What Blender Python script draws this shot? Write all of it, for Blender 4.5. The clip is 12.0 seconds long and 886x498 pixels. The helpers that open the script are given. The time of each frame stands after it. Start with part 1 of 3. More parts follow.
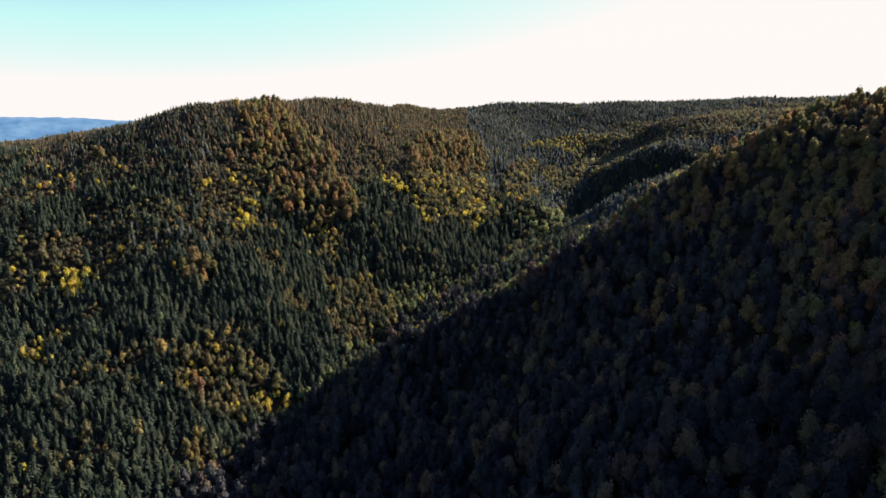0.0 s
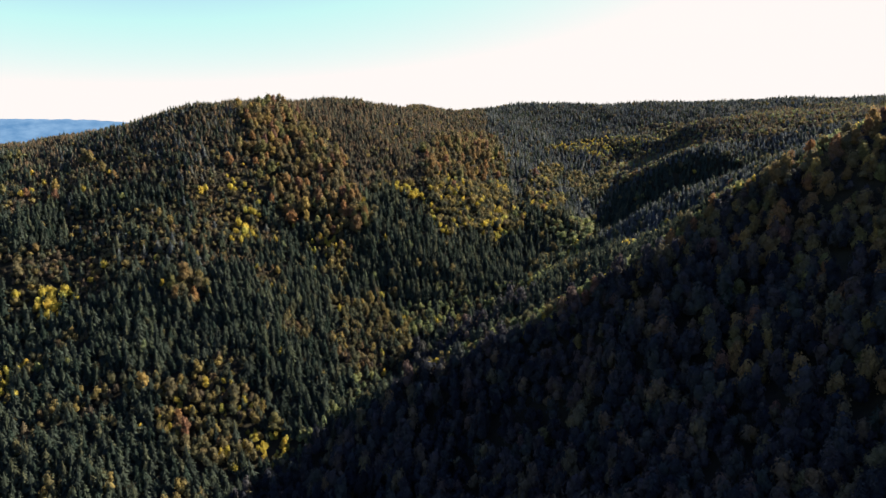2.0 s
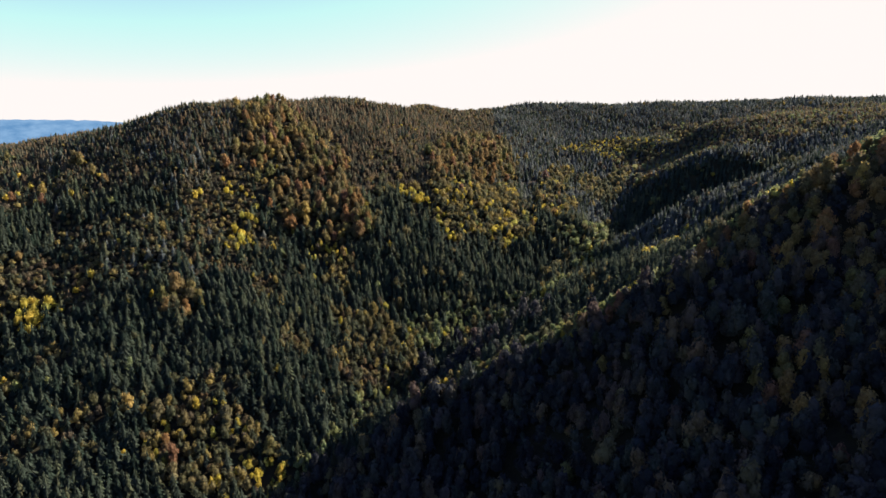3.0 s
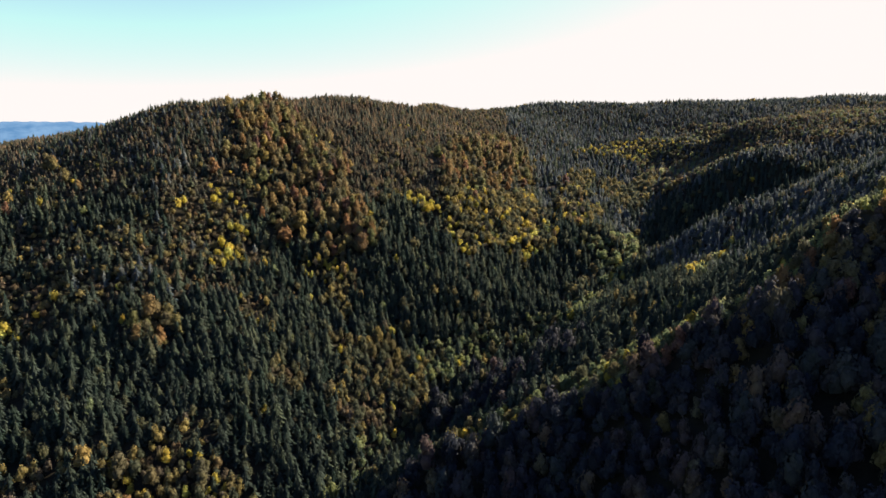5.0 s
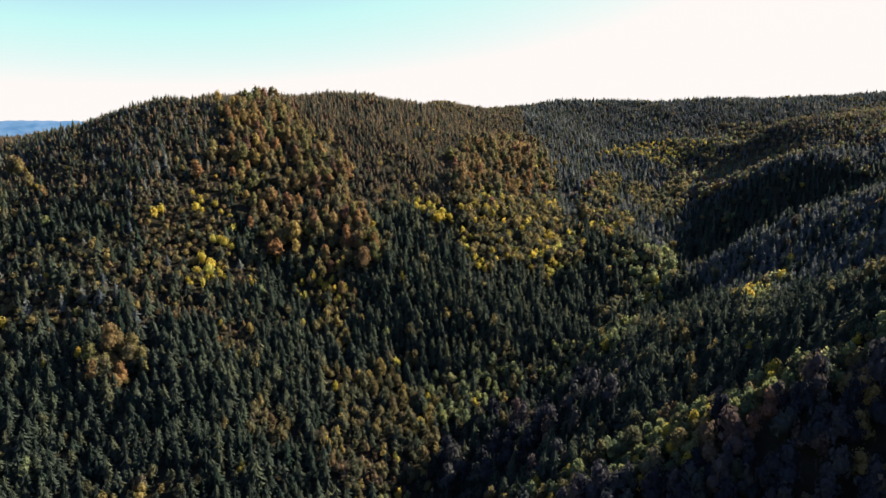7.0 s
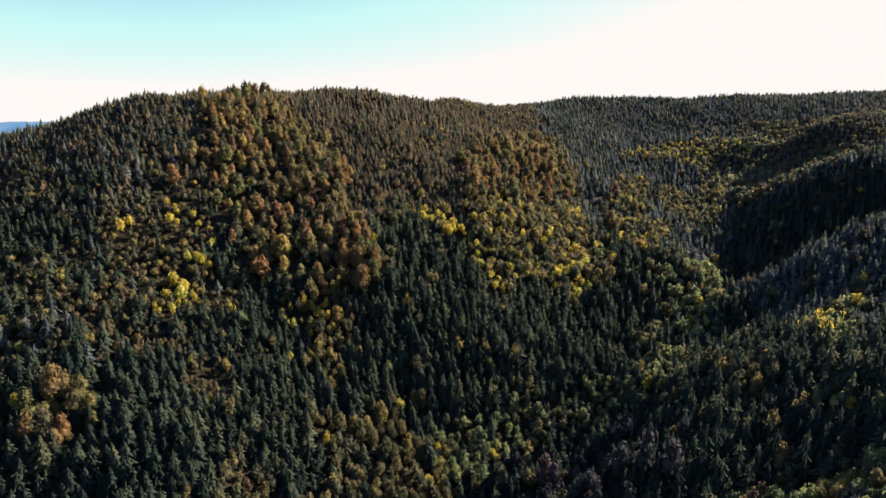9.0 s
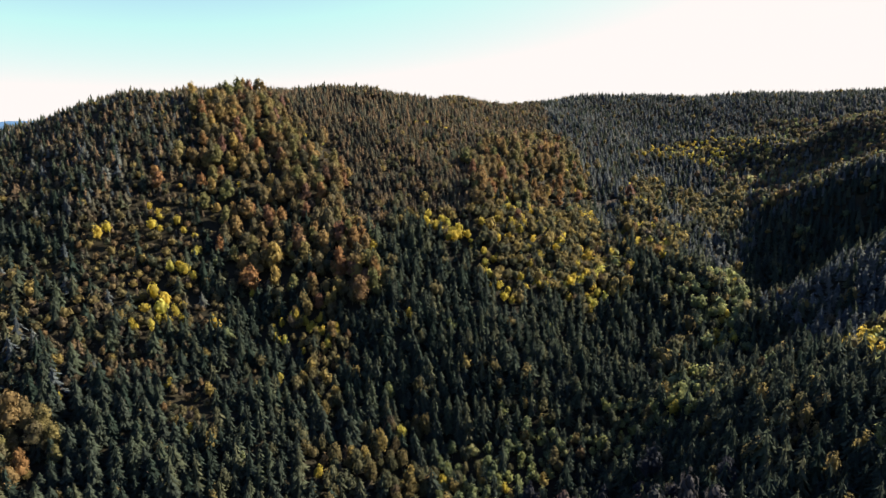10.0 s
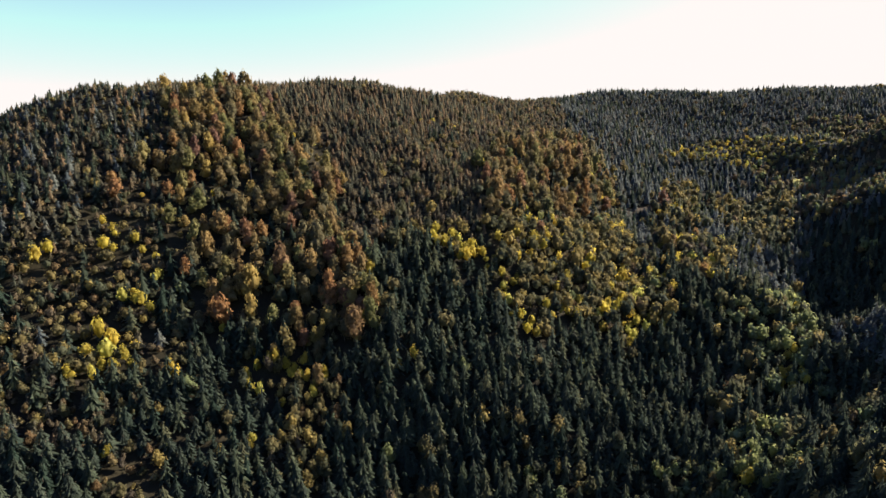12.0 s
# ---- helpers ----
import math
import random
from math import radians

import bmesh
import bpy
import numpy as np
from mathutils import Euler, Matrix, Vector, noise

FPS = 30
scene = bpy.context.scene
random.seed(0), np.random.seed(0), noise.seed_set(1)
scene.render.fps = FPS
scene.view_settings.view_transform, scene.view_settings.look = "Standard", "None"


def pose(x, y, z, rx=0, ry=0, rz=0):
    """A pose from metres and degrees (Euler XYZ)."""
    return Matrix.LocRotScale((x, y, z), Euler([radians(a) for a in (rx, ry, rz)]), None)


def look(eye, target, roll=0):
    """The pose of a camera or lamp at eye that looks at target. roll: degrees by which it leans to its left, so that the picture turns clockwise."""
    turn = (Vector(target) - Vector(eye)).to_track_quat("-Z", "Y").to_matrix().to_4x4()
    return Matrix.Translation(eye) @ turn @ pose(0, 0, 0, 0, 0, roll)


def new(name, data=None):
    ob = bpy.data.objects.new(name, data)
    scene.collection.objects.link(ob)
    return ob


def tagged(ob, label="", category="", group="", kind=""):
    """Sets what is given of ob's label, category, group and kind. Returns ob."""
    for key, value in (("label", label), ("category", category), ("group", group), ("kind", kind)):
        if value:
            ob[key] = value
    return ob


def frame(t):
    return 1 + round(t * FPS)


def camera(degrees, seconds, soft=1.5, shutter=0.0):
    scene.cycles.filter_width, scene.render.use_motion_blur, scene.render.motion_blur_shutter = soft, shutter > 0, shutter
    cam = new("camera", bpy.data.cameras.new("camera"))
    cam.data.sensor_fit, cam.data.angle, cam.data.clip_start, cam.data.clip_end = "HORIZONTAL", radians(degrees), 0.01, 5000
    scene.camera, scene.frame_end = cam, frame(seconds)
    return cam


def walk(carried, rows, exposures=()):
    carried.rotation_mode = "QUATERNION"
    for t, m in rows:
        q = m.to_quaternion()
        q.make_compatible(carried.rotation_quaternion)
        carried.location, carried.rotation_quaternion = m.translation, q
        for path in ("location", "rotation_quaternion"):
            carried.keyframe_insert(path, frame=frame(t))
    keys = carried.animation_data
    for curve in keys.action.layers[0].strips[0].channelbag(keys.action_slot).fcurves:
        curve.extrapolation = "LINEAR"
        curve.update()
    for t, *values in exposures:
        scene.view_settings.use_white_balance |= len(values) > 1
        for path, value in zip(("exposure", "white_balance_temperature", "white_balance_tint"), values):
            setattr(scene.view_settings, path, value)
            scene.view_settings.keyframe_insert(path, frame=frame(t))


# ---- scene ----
cam = camera(73.5, 12.0, soft=1.5)
METRES, EYE, TILT, LEAN, TURN = 450.0, 245.45, -11.4, 0.0, 0.0
ROWS = [
    (0.0, 0.0, 0.0, 0.0, -0.0, 0.0, 0.0),
    (0.5, -0.0049, 0.0411, 0.0081, 0.32, 0.04, -0.03),
    (1.0, -0.0102, 0.0823, 0.0164, 0.6, 0.11, -0.08),
    (1.5, -0.0153, 0.1232, 0.0248, 0.86, 0.14, -0.15),
    (2.0, -0.0212, 0.1652, 0.0332, 1.07, 0.18, -0.21),
    (2.5, -0.0273, 0.2055, 0.0416, 1.23, 0.21, -0.22),
    (3.0, -0.0336, 0.2462, 0.0501, 1.35, 0.24, -0.26),
    (5.0, -0.0549, 0.408, 0.081, 1.85, 0.39, -0.28),
    (5.5, -0.0582, 0.4486, 0.0892, 2.02, 0.38, -0.34),
    (6.0, -0.0613, 0.4903, 0.0979, 2.21, 0.36, -0.36),
    (6.5, -0.0649, 0.5317, 0.1062, 2.44, 0.34, -0.4),
    (7.0, -0.069, 0.5738, 0.1148, 2.66, 0.34, -0.5),
    (9.0, -0.0854, 0.7327, 0.1455, 3.27, 0.36, -0.48),
    (9.5, -0.0892, 0.7722, 0.1535, 3.37, 0.33, -0.48),
    (10.0, -0.0945, 0.8127, 0.1614, 3.48, 0.29, -0.48),
    (10.5, -0.0999, 0.8521, 0.1686, 3.56, 0.3, -0.49),
    (11.0, -0.1043, 0.8929, 0.1763, 3.68, 0.3, -0.46),
    (11.5, -0.1089, 0.9334, 0.1843, 3.77, 0.29, -0.46),
    (12.0, -0.114, 0.9743, 0.1927, 3.87, 0.26, -0.43),
]
walk(cam, [(t, pose(0, 0, EYE, TILT, LEAN, TURN) @ pose(METRES * x, METRES * y, METRES * z, 90 + pitch, roll, yaw)) for t, x, y, z, yaw, pitch, roll in ROWS],
     exposures=[(0.0, 2.2, 6300, 15), (12.0, 2.2, 6300, 15)])

# ---- daylight: a low autumn sun ahead and to the right, over the spurs ----
SUN_AZIMUTH, SUN_HEIGHT = 59.0, 27.0  # degrees clockwise from the flight's heading, and above the horizon
sun = new("sun", bpy.data.lights.new("sun", "SUN"))
sun.data.energy, sun.data.angle, sun.data.color = 5.0, radians(0.53), (1.0, 0.87, 0.69)
sun_way = Vector((math.sin(radians(SUN_AZIMUTH)) * math.cos(radians(SUN_HEIGHT)), math.cos(radians(SUN_AZIMUTH)) * math.cos(radians(SUN_HEIGHT)), math.sin(radians(SUN_HEIGHT))))
sun.matrix_world = look(sun_way * 900 + Vector((0, 700, 250)), (0, 700, 250))

world = bpy.data.worlds.new("sky")
scene.world = world
world.use_nodes = True
sky_nodes = world.node_tree
sky = sky_nodes.nodes.new("ShaderNodeTexSky")
sky.sky_type, sky.sun_disc = "NISHITA", False
sky.sun_elevation, sky.sun_rotation = radians(SUN_HEIGHT), radians(SUN_AZIMUTH)
sky.altitude, sky.air_density, sky.dust_density, sky.ozone_density = 500, 0.5, 0.6, 0.0
sky_light = next(n for n in sky_nodes.nodes if n.type == "BACKGROUND")
sky_light.inputs["Strength"].default_value = 0.08
tint, limit = sky_nodes.nodes.new("ShaderNodeVectorMath"), sky_nodes.nodes.new("ShaderNodeVectorMath")
tint.operation, limit.operation = "MULTIPLY", "MINIMUM"
tint.inputs[1].default_value = (0.92, 1.0, 1.42)
limit.inputs[1].default_value = (2.74, 2.60, 2.38)  # caps the glare round the sun at one even cream tone
sky_nodes.links.new(sky.outputs[0], tint.inputs[0])
sky_nodes.links.new(tint.outputs[0], limit.inputs[0])
sky_nodes.links.new(limit.outputs[0], sky_light.inputs["Color"])

# ---- materials ----
def shader(name):
    mat = bpy.data.materials.new(name)
    mat.use_nodes = True
    tree = mat.node_tree
    tree.nodes.clear()

    def node(kind, **values):
        n = tree.nodes.new(kind)
        for key, value in values.items():
            n.inputs[key.replace("_", " ")].default_value = value
        return n

    return mat, node, tree.links.new


def ramp_of(node, stops):
    r = node("ShaderNodeValToRGB")
    while len(r.color_ramp.elements) < len(stops):
        r.color_ramp.elements.new(0.5)
    for e, (at, colour) in zip(r.color_ramp.elements, stops):
        e.position, e.color = at, (*colour, 1)
    return r


def leaf_material(name, stops, single=False, through_light=0.3, rough=0.85, sheen=0.1, uneven=0.4):
    """Foliage: each tree has its own tone along the ramp, each spray of leaves is a little lighter or darker, and thin leaves let light through."""
    mat, node, link = shader(name)
    if single:
        tone = node("ShaderNodeObjectInfo").outputs["Random"]
    else:
        attr = node("ShaderNodeAttribute")
        attr.attribute_name = "tone"
        tone = attr.outputs["Fac"]
    r = ramp_of(node, stops)
    link(tone, r.inputs["Fac"])
    geo = node("ShaderNodeNewGeometry")
    spray = node("ShaderNodeMapRange", To_Min=1 - uneven, To_Max=1 + uneven)
    link(geo.outputs["Random Per Island"], spray.inputs["Value"])
    fine = node("ShaderNodeTexNoise", Scale=0.9, Detail=3.0, Roughness=0.7)
    link(geo.outputs["Position"], fine.inputs["Vector"])
    patch_scale = node("ShaderNodeMapRange", From_Min=0.3, From_Max=0.7, To_Min=1 - uneven, To_Max=1 + uneven)
    link(fine.outputs["Fac"], patch_scale.inputs["Value"])
    both = node("ShaderNodeMath")
    both.operation = "MULTIPLY"
    link(spray.outputs[0], both.inputs[0])
    link(patch_scale.outputs[0], both.inputs[1])
    colour = node("ShaderNodeVectorMath")
    colour.operation = "SCALE"
    link(r.outputs["Color"], colour.inputs[0])
    link(both.outputs[0], colour.inputs["Scale"])
    tuft = node("ShaderNodeTexNoise", Scale=2.4, Detail=2.0)
    link(geo.outputs["Position"], tuft.inputs["Vector"])
    relief = node("ShaderNodeBump", Strength=0.7, Distance=0.6)
    link(tuft.outputs["Fac"], relief.inputs["Height"])
    top = node("ShaderNodeBsdfPrincipled", Roughness=rough)
    link(relief.outputs["Normal"], top.inputs["Normal"])
    top.inputs["Specular IOR Level"].default_value = sheen
    link(colour.outputs[0], top.inputs["Base Color"])
    glow = node("ShaderNodeBsdfTranslucent")
    link(colour.outputs[0], glow.inputs["Color"])
    mix = node("ShaderNodeMixShader", Fac=through_light)
    link(top.outputs[0], mix.inputs[1])
    link(glow.outputs[0], mix.inputs[2])
    out = node("ShaderNodeOutputMaterial")
    link(mix.outputs[0], out.inputs["Surface"])
    return mat


def rough_material(name, low, high, scale, rough=0.9, bump=0.4, wide=None):
    """Earth, bark and rock: two tones mixed by grain at two scales, with fine relief."""
    mat, node, link = shader(name)
    place = node("ShaderNodeNewGeometry").outputs["Position"]
    grain = node("ShaderNodeTexNoise", Scale=scale, Detail=6.0, Roughness=0.65)
    broad = node("ShaderNodeTexNoise", Scale=wide or scale / 14, Detail=3.0)
    for n in (grain, broad):
        link(place, n.inputs["Vector"])
    add = node("ShaderNodeMath")
    add.operation = "ADD"
    link(grain.outputs["Fac"], add.inputs[0])
    link(broad.outputs["Fac"], add.inputs[1])
    r = ramp_of(node, [(0.36, low), (0.64, high)])
    half = node("ShaderNodeMath")
    half.operation, half.inputs[1].default_value = "MULTIPLY", 0.5
    link(add.outputs[0], half.inputs[0])
    link(half.outputs[0], r.inputs["Fac"])
    relief = node("ShaderNodeBump", Strength=bump, Distance=0.3)
    link(grain.outputs["Fac"], relief.inputs["Height"])
    top = node("ShaderNodeBsdfPrincipled", Roughness=rough)
    link(r.outputs["Color"], top.inputs["Base Color"])
    link(relief.outputs["Normal"], top.inputs["Normal"])
    top.inputs["Specular IOR Level"].default_value = 0.06
    out = node("ShaderNodeOutputMaterial")
    link(top.outputs[0], out.inputs["Surface"])
    return mat


TONES = {
    "spruce": [(0.00, (0.020, 0.032, 0.024)), (0.50, (0.034, 0.044, 0.034)), (0.85, (0.046, 0.059, 0.038)), (1.00, (0.068, 0.072, 0.042))],
    # far conifers, lightened and blued: distance haze mixed into the needles' colour
    "haze_conifer": [(0.00, (0.051, 0.065, 0.070)), (0.50, (0.076, 0.089, 0.086)), (0.85, (0.098, 0.110, 0.096)), (1.00, (0.113, 0.118, 0.098))],
    "pine": [(0.00, (0.054, 0.060, 0.045)), (0.40, (0.080, 0.077, 0.052)), (0.70, (0.112, 0.091, 0.055)), (1.00, (0.148, 0.104, 0.063))],
    "beech": [(0.00, (0.076, 0.073, 0.043)), (0.20, (0.120, 0.100, 0.048)), (0.40, (0.173, 0.115, 0.048)), (0.55, (0.105, 0.110, 0.043)), (0.70, (0.141, 0.121, 0.047)), (0.86, (0.202, 0.111, 0.047)), (0.94, (0.122, 0.070, 0.051)), (1.00, (0.253, 0.189, 0.057))],
    "russet": [(0.00, (0.060, 0.051, 0.038)), (0.40, (0.091, 0.074, 0.044)), (0.70, (0.130, 0.086, 0.041)), (1.00, (0.126, 0.110, 0.052))],
    "olive": [(0.00, (0.045, 0.054, 0.036)), (0.40, (0.078, 0.078, 0.040)), (0.70, (0.122, 0.103, 0.046)), (1.00, (0.203, 0.161, 0.053))],
    "gold": [(0.00, (0.250, 0.205, 0.042)), (0.40, (0.370, 0.315, 0.054)), (0.75, (0.400, 0.300, 0.054)), (1.00, (0.350, 0.350, 0.085))],
    # broadleaves of the spur's slope, toned near black to carry its shade
    "shade_dark": [(0.0, (0.012, 0.014, 0.019)), (0.30, (0.022, 0.026, 0.031)), (0.50, (0.043, 0.040, 0.043)), (0.68, (0.033, 0.041, 0.037)), (0.82, (0.065, 0.047, 0.042)), (0.92, (0.080, 0.076, 0.042)), (1.0, (0.099, 0.069, 0.045))],
    "willow": [(0.00, (0.086, 0.112, 0.058)), (0.50, (0.135, 0.160, 0.075)), (0.80, (0.175, 0.190, 0.068)), (1.00, (0.200, 0.205, 0.095))],
}
LET_THROUGH = {"spruce": 0.40, "haze_conifer": 0.40, "pine": 0.40, "beech": 0.45, "olive": 0.52, "gold": 0.6, "willow": 0.55, "shade_dark": 0.3, "russet": 0.42}
WOOD_LEAVES = {k: leaf_material(k + "_wood_leaves", TONES[k], False, LET_THROUGH[k], 0.9, 0.02 if k in ("spruce", "haze_conifer", "pine") else 0.1, 0.2 if k == "shade_dark" else 0.24) for k in TONES}
TREE_LEAVES = {k: leaf_material(k + "_leaves", TONES[k], True, LET_THROUGH[k], 0.9, 0.02 if k in ("spruce", "haze_conifer", "pine") else 0.1, 0.2 if k == "shade_dark" else 0.24) for k in TONES}
# near black, so shade in the gaps between trees is in the colour
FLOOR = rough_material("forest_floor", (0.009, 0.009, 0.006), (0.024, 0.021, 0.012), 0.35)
BARK = rough_material("bark", (0.05, 0.04, 0.03), (0.12, 0.10, 0.08), 3.0)
PALE_WOOD = rough_material("bleached_wood", (0.10, 0.09, 0.08), (0.20, 0.185, 0.165), 2.0)
TRACK = rough_material("track_earth", (0.05, 0.041, 0.03), (0.095, 0.078, 0.056), 0.6)
GREY_LOG = rough_material("weathered_log", (0.022, 0.019, 0.016), (0.05, 0.043, 0.037), 2.0)


# ---- the lie of the land: ridges, spurs, gullies and hillsides, each as a line of (x, y, height) ----
LAND = {}


def land_line(name, *places):
    LAND[name] = places


land_line("creek", (-368, -245, -65), (-344, 82, -51), (-270, 270, -37), (-217, 368, -26), (-168, 466, -16), (-102, 532, 4), (-70, 605, 20), (-37, 663, 39), (8, 704, 54), (57, 736, 69), (106, 773, 80), (176, 859, 110), (205, 933, 133), (245, 1006, 158), (311, 1088, 188), (425, 1211, 233))
land_line("ridge", (-1227, 1105, 164), (-712, 982, 219), (-524, 965, 241), (-442, 970, 266), (-385, 970, 283), (-327, 1010, 290), (-270, 1055, 287), (-205, 1088, 292), (-147, 1129, 289), (-82, 1211, 286), (-8, 1309, 282), (65, 1375, 290), (137, 1424, 298), (409, 1473, 304), (736, 1456, 313), (1227, 1391, 321))
land_line("back", (-1227, 1636, 98), (-573, 1391, 164), (-205, 1432, 245), (164, 1800, 245), (736, 1882, 270), (1227, 1800, 278))
land_line("hill_nose", (-314, 986, 284), (-245, 908, 236), (-225, 783, 163), (-160, 731, 112), (-115, 653, 58), (-115, 607, 35))
land_line("hill_flank", (-383, 941, 284), (-342, 839, 227), (-323, 777, 193), (-302, 754, 162), (-254, 636, 97), (-246, 559, 60), (-229, 461, 8))
land_line("hill_west", (-655, 892, 205), (-419, 765, 188), (-419, 690, 137), (-456, 653, 128), (-400, 608, 84), (-374, 529, 43), (-340, 470, 34), (-317, 409, 1))
land_line("west_edge", (-1227, 736, 147), (-777, 655, 123), (-655, 450, 57), (-507, 327, 0), (-573, 0, 16), (-736, -327, 74))
land_line("east_flank", (-205, 1080, 285), (-131, 965, 237), (-128, 860, 182), (-114, 805, 150), (-95, 776, 133), (-78, 745, 102), (-64, 714, 68), (-41, 695, 47))
land_line("shoulder", (-82, 1088, 258), (-34, 895, 186), (-60, 841, 160), (2, 826, 120), (36, 796, 90), (49, 740, 70))
land_line("spruce_nose", (-56, 794, 124), (-44, 760, 106), (-32, 738, 86), (-18, 716, 62))
land_line("knoll", (-284, 536, 62), (-237, 540, 59), (-183, 560, 54), (-123, 605, 38))
land_line("bank", (79, 907, 142), (115, 892, 137), (144, 857, 129))
land_line("bench", (16, 1043, 214), (37, 996, 192), (78, 982, 155), (137, 965, 151), (188, 941, 135))
land_line("head", (27, 1145, 237), (185, 1210, 219), (221, 1301, 248), (292, 1178, 215), (376, 1136, 251), (455, 1142, 263), (736, 1186, 282), (1227, 1105, 303))
land_line("spur_crest", (-55, 509, 44), (-6, 516, 74), (55, 524, 98), (125, 505, 145), (160, 522, 161), (193, 537, 184), (213, 548, 197), (236, 548, 207), (249, 532, 216), (275, 545, 231), (311, 570, 246), (409, 575, 271), (614, 524, 311), (1227, 491, 352))
land_line("spur_back", (-12, 560, 50), (26, 547, 85), (73, 569, 94), (98, 656, 107), (173, 713, 115), (233, 708, 136), (347, 739, 214), (573, 777, 270))
land_line("spur_foot", (-72, 570, 9), (-45, 598, 19), (-18, 628, 31), (12, 655, 44), (45, 682, 58))
land_line("crest_back", (189, 660, 132), (204, 614, 154), (262, 640, 176), (330, 660, 212))
land_line("back_rib", (47, 590, 88), (60, 600, 93), (72, 613, 96), (92, 640, 106))
land_line("strip_foot", (-20, 612, 34), (2, 614, 46), (19, 606, 59), (34, 613, 66), (52, 634, 74))
land_line("hollow", (15, 543, 68), (55, 552, 80), (95, 548, 104), (140, 540, 136))
land_line("middle_spur", (164, 777, 92), (182, 800, 114), (219, 814, 140), (243, 828, 149), (275, 840, 161), (307, 852, 168), (345, 850, 188), (390, 856, 209), (573, 867, 254), (1227, 818, 327))
land_line("side_hollow", (212, 752, 118), (250, 760, 133), (300, 775, 160))
land_line("dark_gully", (196, 867, 106), (245, 880, 116), (296, 902, 136), (350, 915, 166), (425, 925, 206))
land_line("dark_crest", (245, 1010, 164), (281, 992, 180), (316, 972, 194), (372, 952, 216), (361, 1004, 216), (458, 1023, 245), (655, 1023, 274))
land_line("shade_foot", (-68, 465, 16), (16, 447, 48), (47, 376, 42), (57, 315, 56), (65, 205, 57), (49, 82, 49), (33, -123, 41))
land_line("shade_mid", (74, 418, 77), (107, 459, 117), (172, 465, 146), (192, 385, 143), (185, 289, 124), (160, 205, 122), (147, 82, 125), (131, -123, 123))
land_line("shade_high", (234, 407, 171), (211, 326, 153), (262, 205, 192), (278, 0, 205), (270, -245, 205))
# added rise beyond the view's edge, to block the sun from the slope
land_line("added_shade_brow", (402, 415, 270), (392, 335, 280), (385, 240, 290), (385, 120, 294))
land_line("shade_top", (458, 409, 282), (491, 205, 295), (507, -164, 303), (1227, 0, 344))


def along(line, step=37.0):
    """Places every few metres along a line of the land."""
    out = []
    for a, b in zip(line, line[1:]):
        a, b = np.array(a, float), np.array(b, float)
        n = max(1, int(np.linalg.norm((b - a)[:2]) / step))
        out += [a + (b - a) * k / n for k in range(n)]
    return out + [np.array(line[-1], float)]


KNOTS = np.array([p for line in LAND.values() for p in along(line)])


def kernel(a, b):
    return np.sqrt(((a[:, None, :] - b[None, :, :]) ** 2).sum(-1) + 25.0 ** 2)


def solve_land():
    n = len(KNOTS)
    m = np.zeros((n + 3, n + 3))
    m[:n, :n] = kernel(KNOTS[:, :2], KNOTS[:, :2]) - 5.0 * np.eye(n)
    m[:n, n], m[:n, n + 1:] = 1, KNOTS[:, :2] / 1000
    m[n:, :n] = m[:n, n:].T
    return np.linalg.solve(m, np.concatenate([KNOTS[:, 2], np.zeros(3)]))


WEIGHTS = solve_land()
X0, X1, Y0, Y1, CELL = -1230.0, 1230.0, -490.0, 1890.0, 10.0


def land_exact(x, y):
    p = np.stack([np.ravel(x), np.ravel(y)], -1)
    out = np.empty(len(p))
    for i in range(0, len(p), 8000):
        q = p[i:i + 8000]
        out[i:i + 8000] = kernel(q, KNOTS[:, :2]) @ WEIGHTS[:-3] + WEIGHTS[-3] + q @ WEIGHTS[-2:] / 1000
    return out.reshape(np.shape(x))


def waves(x, y):
    """Small unevenness of the ground: hollows, humps and runnels."""
    return (2.1 * np.sin(x / 25 + 1.3 * np.sin(y / 38)) * np.sin(y / 30 + 0.7) + 1.2 * np.sin(x / 11 + y / 14 + np.sin(y / 19))
            + 3.2 * np.sin(x / 68 + y / 98) * np.sin(y / 58 - x / 123))


GX, GY = np.arange(X0, X1 + 1, CELL), np.arange(Y0, Y1 + 1, CELL)
HEIGHTS = land_exact(*np.meshgrid(GX, GY))
HEIGHTS += waves(*np.meshgrid(GX, GY))


def land(x, y):
    """The ground's height at x, y; past the worked land it runs out into a plain."""
    x, y = np.asarray(x, float), np.asarray(y, float)
    u = np.clip((x - X0) / CELL, 0, len(GX) - 1.001)
    v = np.clip((y - Y0) / CELL, 0, len(GY) - 1.001)
    i, j = u.astype(int), v.astype(int)
    f, g = u - i, v - j
    h = (HEIGHTS[j, i] * (1 - f) + HEIGHTS[j, i + 1] * f) * (1 - g) + (HEIGHTS[j + 1, i] * (1 - f) + HEIGHTS[j + 1, i + 1] * f) * g
    off = np.hypot(np.maximum(0, np.abs(x) - X1), np.maximum(0, np.abs(y - 700) - 1190))
    k = np.clip(off / 800, 0, 1)
    k = k * k * (3 - 2 * k)
    return h * (1 - k) + 115 * k


